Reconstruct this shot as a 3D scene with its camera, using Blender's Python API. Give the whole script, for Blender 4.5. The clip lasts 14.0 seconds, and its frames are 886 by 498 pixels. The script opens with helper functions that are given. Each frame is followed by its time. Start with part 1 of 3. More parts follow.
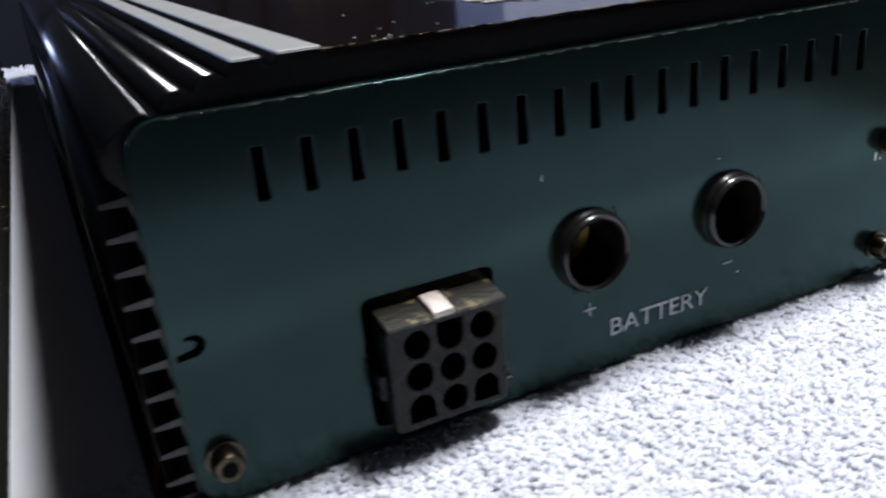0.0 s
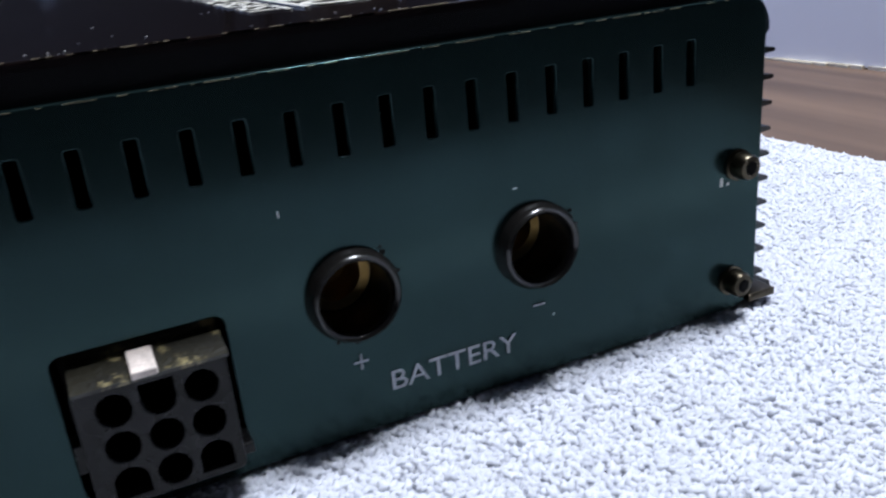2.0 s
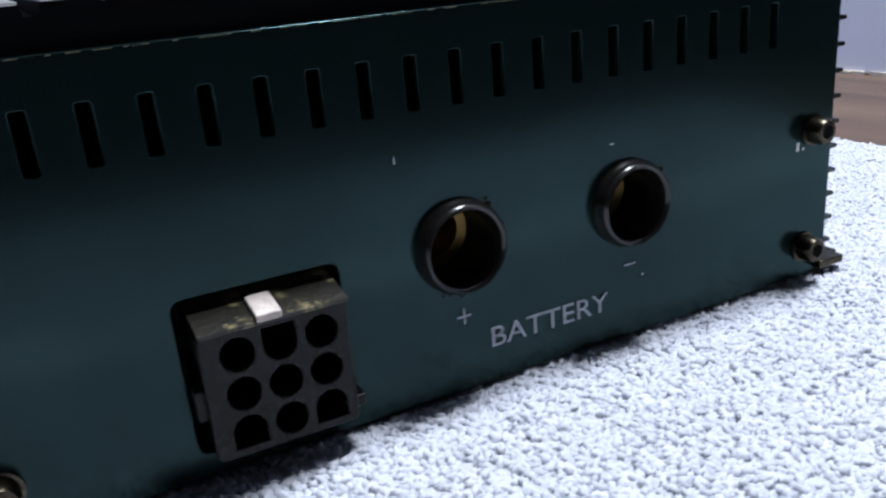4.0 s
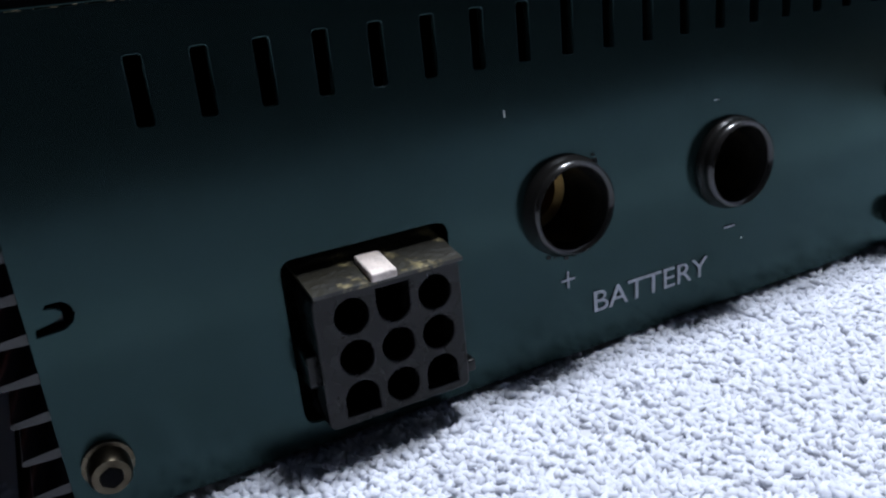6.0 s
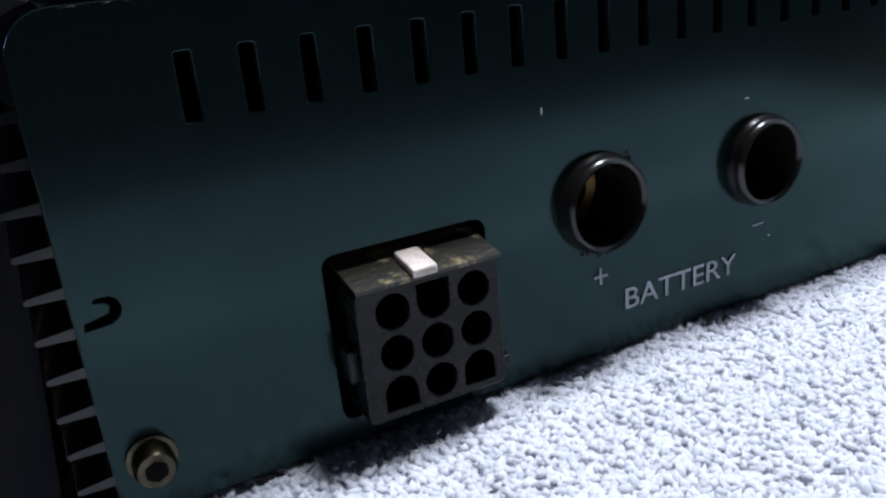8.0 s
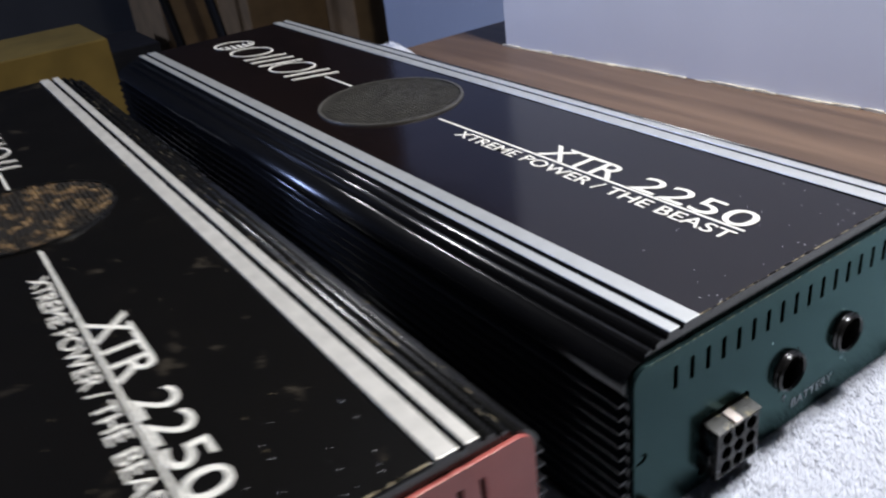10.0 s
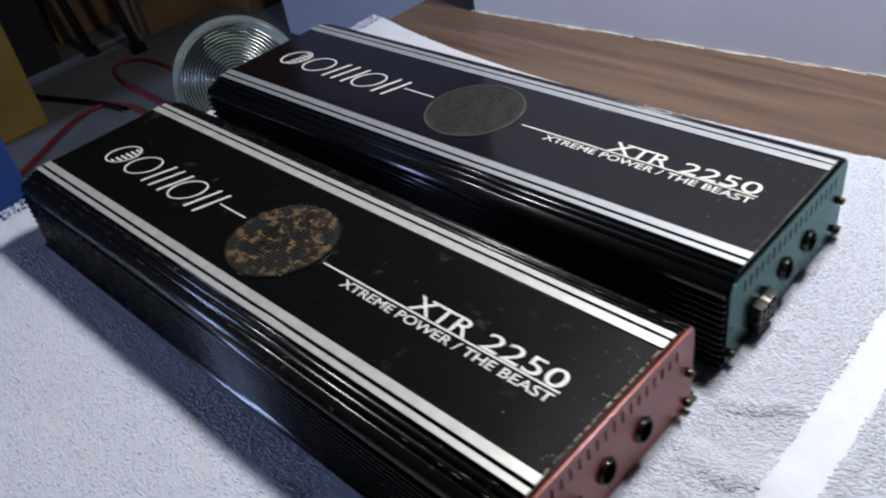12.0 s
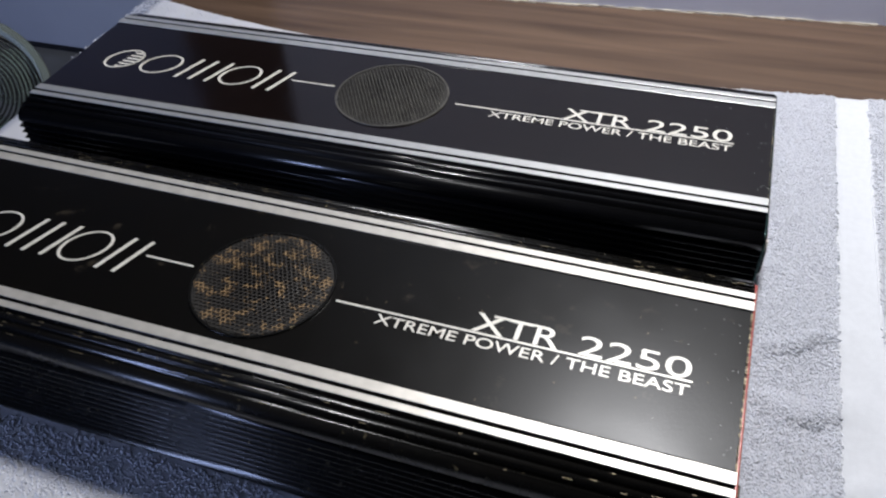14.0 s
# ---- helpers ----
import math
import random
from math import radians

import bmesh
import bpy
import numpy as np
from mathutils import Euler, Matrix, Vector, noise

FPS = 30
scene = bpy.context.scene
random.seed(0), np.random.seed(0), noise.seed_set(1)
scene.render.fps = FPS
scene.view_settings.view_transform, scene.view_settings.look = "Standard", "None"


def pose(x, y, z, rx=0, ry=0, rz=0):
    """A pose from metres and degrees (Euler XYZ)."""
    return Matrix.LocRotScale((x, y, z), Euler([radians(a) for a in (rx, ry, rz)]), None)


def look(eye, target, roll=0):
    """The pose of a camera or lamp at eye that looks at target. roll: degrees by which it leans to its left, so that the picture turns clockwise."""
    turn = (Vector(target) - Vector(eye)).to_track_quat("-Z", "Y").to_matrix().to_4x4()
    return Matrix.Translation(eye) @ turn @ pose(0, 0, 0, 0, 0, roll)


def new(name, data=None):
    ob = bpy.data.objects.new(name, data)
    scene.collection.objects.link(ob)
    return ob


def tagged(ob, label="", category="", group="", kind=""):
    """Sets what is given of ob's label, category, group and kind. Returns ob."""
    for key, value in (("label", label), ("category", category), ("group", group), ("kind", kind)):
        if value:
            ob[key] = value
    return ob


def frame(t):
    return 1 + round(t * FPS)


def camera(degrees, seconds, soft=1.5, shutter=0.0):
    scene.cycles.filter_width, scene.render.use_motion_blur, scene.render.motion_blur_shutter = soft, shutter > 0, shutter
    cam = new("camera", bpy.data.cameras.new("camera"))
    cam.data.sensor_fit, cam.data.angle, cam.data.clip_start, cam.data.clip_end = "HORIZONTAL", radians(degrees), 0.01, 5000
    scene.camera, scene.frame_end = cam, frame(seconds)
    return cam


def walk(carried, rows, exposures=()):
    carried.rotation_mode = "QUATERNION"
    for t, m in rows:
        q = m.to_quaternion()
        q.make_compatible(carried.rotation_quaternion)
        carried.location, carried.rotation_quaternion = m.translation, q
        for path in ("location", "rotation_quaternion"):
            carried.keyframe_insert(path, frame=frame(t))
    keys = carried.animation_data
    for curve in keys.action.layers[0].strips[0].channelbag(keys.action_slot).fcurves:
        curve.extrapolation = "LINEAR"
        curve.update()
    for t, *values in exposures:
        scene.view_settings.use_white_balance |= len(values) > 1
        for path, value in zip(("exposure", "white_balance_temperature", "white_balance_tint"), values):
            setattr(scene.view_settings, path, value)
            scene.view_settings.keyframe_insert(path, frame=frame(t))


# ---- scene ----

# camera and its way: from the end plate of one amplifier up and back to a view over both
PATH = [
    (0, (0.1325, -0.1023, 0.0976), (-0.1194, 0.0158, -0.0148), -4.93),
    (0.5, (0.1347, -0.0803, 0.0959), (-0.1194, 0.0326, -0.0167), -5.24),
    (1, (0.1369, -0.0717, 0.0935), (-0.1190, 0.0390, -0.0170), -5.59),
    (1.5, (0.1339, -0.0628, 0.0902), (-0.1191, 0.0522, -0.0227), -4.78),
    (2, (0.1345, -0.0466, 0.0914), (-0.1212, 0.0660, -0.0179), -5.48),
    (2.5, (0.1342, -0.0411, 0.0914), (-0.1229, 0.0709, -0.0152), -5.88),
    (3, (0.1328, -0.0454, 0.0888), (-0.1239, 0.0692, -0.0160), -5.53),
    (3.5, (0.1302, -0.0613, 0.0846), (-0.1245, 0.0592, -0.0184), -5.27),
    (4, (0.1269, -0.0720, 0.0802), (-0.1268, 0.0527, -0.0203), -5.04),
    (4.2, (0.1245, -0.0761, 0.0789), (-0.1282, 0.0508, -0.0212), -5.22),
    (6.5, (0.1128, -0.0881, 0.0737), (-0.1408, 0.0355, -0.0284), -5.83),
    (7, (0.1113, -0.0907, 0.0740), (-0.1420, 0.0347, -0.0266), -5.94),
    (7.5, (0.1119, -0.0932, 0.0715), (-0.1413, 0.0323, -0.0292), -6.02),
    (8, (0.1121, -0.0930, 0.0741), (-0.1408, 0.0319, -0.0279), -5.54),
    (8.5, (0.1117, -0.0929, 0.0770), (-0.1413, 0.0326, -0.0243), -5.51),
    (9, (0.1117, -0.1070, 0.1035), (-0.1385, 0.0216, -0.0006), -4.54),
    (9.2, (0.1156, -0.1266, 0.1283), (-0.1320, 0.0011, 0.0170), -4.58),
    (11.3, (0.2091, -0.4573, 0.4001), (0.0217, -0.2941, 0.2319), -9.26),
    (11.5, (0.2083, -0.4687, 0.4167), (0.0230, -0.3074, 0.2445), -9.19),
    (12, (0.1792, -0.4881, 0.4457), (-0.0012, -0.3311, 0.2646), -10.24),
    (12.5, (0.0800, -0.5096, 0.4482), (-0.0611, -0.3195, 0.2640), -9.95),
    (13, (-0.0073, -0.5299, 0.4557), (-0.1182, -0.3295, 0.2619), -6.46),
    (13.5, (-0.0433, -0.5359, 0.4541), (-0.1358, -0.3319, 0.2545), -5.68),
    (14, (-0.0600, -0.5464, 0.4505), (-0.1382, -0.3398, 0.2476), -3.46),
]
cam = camera(56.32, 14.0, soft=2.2, shutter=0.6)
EXPOSURES = [(0, 0.2, 6600, 10), (1, 0.0, 6200, 10), (4.2, 0.0, 6000, 10), (8.5, 0.05, 6150, 10), (9.2, 0.15, 6650, 10), (11.5, -0.12, 6350, 10), (12.5, -0.2, 6700, 10), (14, -0.38, 6700, 10)]
walk(cam, [(t, look(eye, target, roll)) for t, eye, target, roll in PATH], EXPOSURES)

# ---- light ----
world = bpy.data.worlds.new("world")
scene.world = world
world.use_nodes = True
world.node_tree.nodes["Background"].inputs[0].default_value = (0.55, 0.68, 1.0, 1)
world.node_tree.nodes["Background"].inputs[1].default_value = 0.15


def area_lamp(name, eye, target, sx, sy, watts, colour):
    data = bpy.data.lights.new(name, "AREA")
    data.shape, data.size, data.size_y = "RECTANGLE", sx, sy
    data.energy, data.color = watts, colour
    ob = new(name, data)
    ob.matrix_world = look(eye, target)
    return ob


KEY = (-0.05, 0.30, 1.05)
area_lamp("ceiling_lamp_light", KEY, (-0.15, 0.0, 0), 0.20, 0.14, 23, (0.93, 0.95, 1.0))
area_lamp("window_light", (-3.05, -3.46, 1.45), (-0.3, 0, 0.1), 0.85, 0.62, 95, (0.42, 0.55, 1.0))

# ---- materials ----


def material(name, colour, rough=0.5, metal=0.0, vary=0.0, scale=40.0, bump=0.0, bump_scale=400.0, second=None, spec=0.5,
             patch=None, patch_scale=30.0, patch_at=0.6):
    m = bpy.data.materials.new(name)
    m.use_nodes = True
    nt = m.node_tree
    n, l = nt.nodes, nt.links
    b = n["Principled BSDF"]
    b.inputs["Roughness"].default_value, b.inputs["Metallic"].default_value = rough, metal
    b.inputs["Specular IOR Level"].default_value = spec
    co = n.new("ShaderNodeTexCoord")
    mix = n.new("ShaderNodeMix")
    mix.data_type = "RGBA"
    mix.inputs["A"].default_value = (*colour, 1)
    mix.inputs["B"].default_value = (*(second or [c * (1 - vary) for c in colour]), 1)
    no = n.new("ShaderNodeTexNoise")
    no.inputs["Scale"].default_value, no.inputs["Detail"].default_value = scale, 6
    l.new(co.outputs["Object"], no.inputs["Vector"])
    ramp = n.new("ShaderNodeMapRange")
    ramp.inputs["From Min"].default_value, ramp.inputs["From Max"].default_value = 0.35, 0.68
    l.new(no.outputs["Fac"], ramp.inputs["Value"])
    l.new(ramp.outputs["Result"], mix.inputs["Factor"])
    out = mix.outputs["Result"]
    if patch:
        mix2 = n.new("ShaderNodeMix")
        mix2.data_type = "RGBA"
        mix2.inputs["B"].default_value = (*patch, 1)
        no2 = n.new("ShaderNodeTexNoise")
        no2.inputs["Scale"].default_value, no2.inputs["Detail"].default_value = patch_scale, 8
        no2.inputs["Roughness"].default_value = 0.7
        l.new(co.outputs["Object"], no2.inputs["Vector"])
        r2 = n.new("ShaderNodeMapRange")
        r2.inputs["From Min"].default_value, r2.inputs["From Max"].default_value = patch_at, patch_at + 0.06
        l.new(no2.outputs["Fac"], r2.inputs["Value"])
        l.new(r2.outputs["Result"], mix2.inputs["Factor"])
        l.new(out, mix2.inputs["A"])
        out = mix2.outputs["Result"]
    l.new(out, b.inputs["Base Color"])
    rr = n.new("ShaderNodeMapRange")
    rr.inputs["To Min"].default_value, rr.inputs["To Max"].default_value = max(rough - 0.05, 0.02), rough + 0.08
    l.new(no.outputs["Fac"], rr.inputs["Value"])
    l.new(rr.outputs["Result"], b.inputs["Roughness"])
    if bump:
        nb = n.new("ShaderNodeTexNoise")
        nb.inputs["Scale"].default_value, nb.inputs["Detail"].default_value = bump_scale, 3
        l.new(co.outputs["Object"], nb.inputs["Vector"])
        bu = n.new("ShaderNodeBump")
        bu.inputs["Strength"].default_value, bu.inputs["Distance"].default_value = bump, 0.001
        l.new(nb.outputs["Fac"], bu.inputs["Height"])
        l.new(bu.outputs["Normal"], b.inputs["Normal"])
    return m


BLACK = material("black_anodised", (0.004, 0.004, 0.0045), 0.2, vary=0.4, scale=60, spec=0.45)
BLACK_WORN = material("black_worn", (0.005, 0.0046, 0.004), 0.25, vary=0.4, scale=60, patch=(0.17, 0.14, 0.08), patch_scale=120, patch_at=0.64)
PANEL = material("panel_black", (0.006, 0.0036, 0.0032), 0.10, vary=0.3, scale=30, bump=0.02, bump_scale=900, spec=0.55)
PANEL_WORN = material("panel_black_scuffed", (0.003, 0.0026, 0.0022), 0.29, vary=0.3, scale=25, bump=0.05, bump_scale=700, spec=0.2,
                      patch=(0.022, 0.018, 0.013), patch_scale=34, patch_at=0.62)
ALU = material("bare_aluminium", (0.60, 0.60, 0.58), 0.36, metal=0.75, vary=0.15, scale=90)
ALU_WORN = material("scuffed_aluminium", (0.62, 0.59, 0.53), 0.42, metal=0.55, vary=0.2, scale=90, patch=(0.25, 0.22, 0.18), patch_scale=150, patch_at=0.66)
TEAL = material("teal_anodised", (0.019, 0.036, 0.036), 0.17, metal=0.72, vary=0.15, scale=35, bump=0.01, bump_scale=1500, spec=0.28)
TEAL.node_tree.nodes["Principled BSDF"].inputs["Specular Tint"].default_value = (0.62, 0.86, 0.85, 1)
RED = material("red_paint", (0.36, 0.085, 0.07), 0.30, metal=0.1, vary=0.2, scale=35, bump=0.06, bump_scale=1500)
RUBBER = material("black_plastic", (0.013, 0.012, 0.011), 0.2, vary=0.4, scale=200)
NYLON = material("dusty_black_nylon", (0.004, 0.004, 0.0042), 0.26, spec=0.22, vary=0.5, scale=260, bump=0.06, bump_scale=900,
                 patch=(0.035, 0.029, 0.016), patch_scale=190, patch_at=0.64)
LIP = material("dusty_nylon_top", (0.02, 0.018, 0.011), 0.35, vary=0.5, scale=150, bump=0.2, bump_scale=900,
               patch=(0.20, 0.165, 0.08), patch_scale=130, patch_at=0.55)
# near-black for insides, also for the shade painted under the fan grille
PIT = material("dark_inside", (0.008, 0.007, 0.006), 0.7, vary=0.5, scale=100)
BRASS = material("brass_terminal", (0.26, 0.17, 0.06), 0.35, metal=1.0, vary=0.4, scale=200)
TABW = material("pale_latch_plastic", (0.72, 0.62, 0.55), 0.5, vary=0.25, scale=500, bump=0.3, bump_scale=1500)
PRINT = material("pale_print", (0.40, 0.42, 0.47), 0.6, vary=0.3, scale=900)
SILVER = material("silver_print", (0.70, 0.67, 0.59), 0.38, metal=0.15, vary=0.15, scale=200)
CHIP = material("paint_chip", (0.75, 0.75, 0.72), 0.6, vary=0.2, scale=600)
SCUFF = material("scuffed_metal", (0.26, 0.21, 0.13), 0.5, metal=0.5, vary=0.4, scale=300)
STEEL = material("black_oxide_screw", (0.075, 0.064, 0.045), 0.28, metal=1.0, vary=0.5, scale=400)
SOCKET = material("socket_shade", (0.003, 0.003, 0.003), 0.9, spec=0.1, vary=0.3, scale=400)
GRILLE = material("black_mesh", (0.14, 0.13, 0.11), 0.35, metal=0.6, vary=0.4, scale=120)
GRILLE_RUST = material("rusty_mesh", (0.035, 0.03, 0.025), 0.5, metal=0.3, vary=0.4, scale=120, patch=(0.30, 0.19, 0.09), patch_scale=110, patch_at=0.53)
TOWEL = material("white_terry", (0.88, 0.89, 0.93), 0.95, vary=0.04, scale=60, bump=0.25, bump_scale=480, spec=0.1)
_nt = TOWEL.node_tree
_tr, _mx = _nt.nodes.new("ShaderNodeBsdfTranslucent"), _nt.nodes.new("ShaderNodeMixShader")
_tr.inputs["Color"].default_value = (0.88, 0.90, 0.96, 1)
_mx.inputs["Fac"].default_value = 0.48
_nt.links.new(_nt.nodes["Principled BSDF"].outputs[0], _mx.inputs[1])
_nt.links.new(_tr.outputs[0], _mx.inputs[2])
_nt.links.new(_mx.outputs[0], _nt.nodes["Material Output"].inputs["Surface"])
TOWEL_BAND = material("white_towel_band", (0.66, 0.675, 0.71), 0.85, vary=0.05, scale=200, bump=0.3, bump_scale=1200, spec=0.15)
BOARD = material("white_board", (0.74, 0.74, 0.76), 0.7, vary=0.06, scale=6, bump=0.05, bump_scale=60)
BOARD_EDGE = material("torn_board_edge", (0.62, 0.55, 0.42), 0.9, vary=0.4, scale=120)
GREY_PANEL = material("grey_blue_panel", (0.50, 0.53, 0.60), 0.55, vary=0.08, scale=3)
FLOOR = material("concrete", (0.20, 0.20, 0.185), 0.8, vary=0.3, scale=4, bump=0.2, bump_scale=60)
WALL = material("room_wall", (0.09, 0.085, 0.08), 0.85, vary=0.1, scale=3)
CEIL = material("ceiling_paint", (0.26, 0.25, 0.24), 0.9, vary=0.05, scale=3)
CARD = material("cardboard", (0.26, 0.16, 0.07), 0.85, vary=0.3, scale=8)
CARD_YELLOW = material("yellow_card", (0.42, 0.26, 0.05), 0.8, vary=0.25, scale=8)
DARK_BOX = material("dark_cloth", (0.02, 0.018, 0.018), 0.8, vary=0.4, scale=20)
BLUE = material("blue_plastic", (0.02, 0.06, 0.22), 0.4, vary=0.2, scale=20)
CORD_RED = material("red_rubber", (0.28, 0.025, 0.03), 0.5, vary=0.2, scale=40)
CHROME = material("chrome_wire", (0.28, 0.29, 0.275), 0.18, metal=1.0, vary=0.1, scale=80)
PAPER = material("white_paper", (0.6, 0.62, 0.66), 0.8, vary=0.15, scale=15)

wood = bpy.data.materials.new("walnut_laminate")
wood.use_nodes = True
_n, _l = wood.node_tree.nodes, wood.node_tree.links
_b = _n["Principled BSDF"]
_b.inputs["Roughness"].default_value = 0.42
_c = _n.new("ShaderNodeTexCoord")
_m = _n.new("ShaderNodeMapping")
_m.inputs["Scale"].default_value = (1.6, 26, 26)
_w = _n.new("ShaderNodeTexNoise")
_w.inputs["Scale"].default_value, _w.inputs["Detail"].default_value, _w.inputs["Distortion"].default_value = 2.2, 8, 0.6
_r = _n.new("ShaderNodeValToRGB")
_r.color_ramp.elements[0].position, _r.color_ramp.elements[0].color = 0.3, (0.062, 0.036, 0.022, 1)
_r.color_ramp.elements[1].position, _r.color_ramp.elements[1].color = 0.7, (0.135, 0.083, 0.052, 1)
_l.new(_c.outputs["Object"], _m.inputs["Vector"])
_l.new(_m.outputs["Vector"], _w.inputs["Vector"])
_l.new(_w.outputs["Fac"], _r.inputs["Fac"])
_l.new(_r.outputs["Color"], _b.inputs["Base Color"])

glass = bpy.data.materials.new("clear_green_plastic")
glass.use_nodes = True
_g = glass.node_tree.nodes["Principled BSDF"]
_g.inputs["Base Color"].default_value = (0.72, 0.82, 0.76, 1)
_g.inputs["Roughness"].default_value = 0.15
_g.inputs["Transmission Weight"].default_value = 0.85
_g.inputs["IOR"].default_value = 1.2

# ---- building helpers ----


def part(name, bm, mat, parent=None, label=""):
    me = bpy.data.meshes.new(name)
    bm.to_mesh(me)
    bm.free()
    me.materials.append(mat)
    ob = new(name, me)
    if parent:
        ob.parent = parent
    return tagged(ob, label)


def box(bm, x0, x1, y0, y1, z0, z1, bevel=0.0):
    made = bmesh.ops.create_cube(bm, size=1)["verts"]
    for v in made:
        v.co = Vector((x0 + (v.co.x + 0.5) * (x1 - x0), y0 + (v.co.y + 0.5) * (y1 - y0), z0 + (v.co.z + 0.5) * (z1 - z0)))
    if bevel:
        edges = list({e for v in made for e in v.link_edges})
        bmesh.ops.bevel(bm, geom=edges, offset=bevel, segments=2, affect="EDGES", profile=0.5)
    return bm


def fresh_box(*a, **k):
    return box(bmesh.new(), *a, **k)


def shade(ob, angle=35):
    for p in ob.data.polygons:
        p.use_smooth = True
    ob.data.set_sharp_from_angle(angle=radians(angle))
    return ob


def ring_points(cy, cz, r, n=40):
    return [(cy + r * math.cos(2 * math.pi * i / n), cz + r * math.sin(2 * math.pi * i / n)) for i in range(n)]


def round_rect(y0, y1, z0, z1, r, n=5):
    out = []
    for cy, cz, a in ((y1 - r, z1 - r, 0), (y0 + r, z1 - r, 90), (y0 + r, z0 + r, 180), (y1 - r, z0 + r, 270)):
        for i in range(n + 1):
            t = radians(a + 90 * i / n)
            out.append((cy + r * math.cos(t), cz + r * math.sin(t)))
    return out


def sheet(name, loops, x0, x1, mat, parent=None, label="", bevel=0.0):
    """A flat sheet in y and z with openings, from x0 to x1: the first loop is its outline, the others are its holes."""
    cu = bpy.data.curves.new(name, "CURVE")
    cu.dimensions, cu.fill_mode = "2D", "BOTH"
    cu.extrude, cu.bevel_depth, cu.bevel_resolution = abs(x1 - x0) / 2 - bevel, bevel, 1
    for loop in loops:
        sp = cu.splines.new("POLY")
        sp.points.add(len(loop) - 1)
        sp.use_cyclic_u = True
        for p, (a, b) in zip(sp.points, loop):
            p.co = (a, b, 0, 1)
    tmp = bpy.data.objects.new(name, cu)
    me = bpy.data.meshes.new_from_object(tmp)
    bpy.data.objects.remove(tmp)
    mid = (x0 + x1) / 2
    me.transform(Matrix(((0, 0, 1, mid), (1, 0, 0, 0), (0, 1, 0, 0), (0, 0, 0, 1))))
    me.materials.clear()
    me.materials.append(mat)
    bm = bmesh.new()
    bm.from_mesh(me)
    bmesh.ops.remove_doubles(bm, verts=bm.verts, dist=0.00002)
    bm.to_mesh(me)
    bm.free()
    ob = new(name, me)
    if parent:
        ob.parent = parent
    return tagged(ob, label)


def lettering(name, text, mat, parent, x0, x1, y0, y1, z, turn=None, shear=0.0, label="", bold=0.0, depth=0.0002):
    """Words laid into the box x0..x1, y0..y1 of a plane."""
    cu = bpy.data.curves.new(name, "FONT")
    cu.body, cu.size, cu.extrude, cu.offset, cu.shear = text, 1.0, 0.001, bold, shear
    tmp = bpy.data.objects.new(name, cu)
    me = bpy.data.meshes.new_from_object(tmp)
    bpy.data.objects.remove(tmp)
    co = np.array([v.co for v in me.vertices])
    lo, hi = co.min(0), co.max(0)
    for v in me.vertices:
        a = x0 + (v.co.x - lo[0]) / (hi[0] - lo[0]) * (x1 - x0)
        b = y0 + (v.co.y - lo[1]) / (hi[1] - lo[1]) * (y1 - y0)
        c = z + (depth if v.co.z > 0 else 0)
        v.co = (c, a, b) if turn else (a, b, c)
    me.materials.clear()
    me.materials.append(mat)
    ob = new(name, me)
    ob.parent = parent
    return tagged(ob, label)


def lathe(bm, profile, n, m=Matrix.Identity(4)):
    """Turns (radius, height) pairs about z, then places by m."""
    rows = []
    for r, h in profile:
        rows.append([bm.verts.new(m @ Vector((r * math.cos(2 * math.pi * i / n), r * math.sin(2 * math.pi * i / n), h))) for i in range(n)])
    for a, b in zip(rows, rows[1:]):
        for i in range(n):
            j = (i + 1) % n
            bm.faces.new((a[i], a[j], b[j], b[i]))
    return rows


ALONG_X = Matrix.Rotation(radians(90), 4, "Y")

# ---- setting ----
BZ = -0.0065
floor = tagged(part("floor", fresh_box(-5, 3, -3.5, 4, -0.85, -0.80), FLOOR), "bare grey concrete floor of a workshop", "floor", kind="structure")
for nm, dims in (("wall_north", (-5, 3, 4, 4.1, -0.85, 1.9)), ("wall_west", (-5.1, -5, -3.6, 4.1, -0.85, 1.9)), ("wall_east", (3, 3.1, -3.6, 4.1, -0.85, 1.9))):
    tagged(part(nm, fresh_box(*dims), WALL), "plain grey workshop wall in dim light", "wall", kind="structure")
# the south wall has a window
bm = bmesh.new()
for dims in ((-5, -3.55, -3.6, -3.5, -0.85, 1.9), (-2.55, 3, -3.6, -3.5, -0.85, 1.9), (-3.55, -2.55, -3.6, -3.5, -0.85, 1.08), (-3.55, -2.55, -3.6, -3.5, 1.82, 1.9)):
    box(bm, *dims)
tagged(part("wall_south", bm, WALL), "plain grey workshop wall with one window", "wall", kind="structure")
window = tagged(new("window_1"), "small white-framed window that lets daylight in", "window", kind="structure")
for dims in ((-3.55, -3.50, -3.58, -3.52, 1.08, 1.82), (-2.60, -2.55, -3.58, -3.52, 1.08, 1.82), (-3.50, -2.60, -3.58, -3.52, 1.08, 1.13), (-3.50, -2.60, -3.58, -3.52, 1.77, 1.82)):
    part("window_frame", fresh_box(*dims, bevel=0.004), BOARD, window)
tagged(part("ceiling", fresh_box(-5.1, 3.1, -3.6, 4.1, 1.9, 2.0), CEIL), "plain pale workshop ceiling", "ceiling", kind="structure")

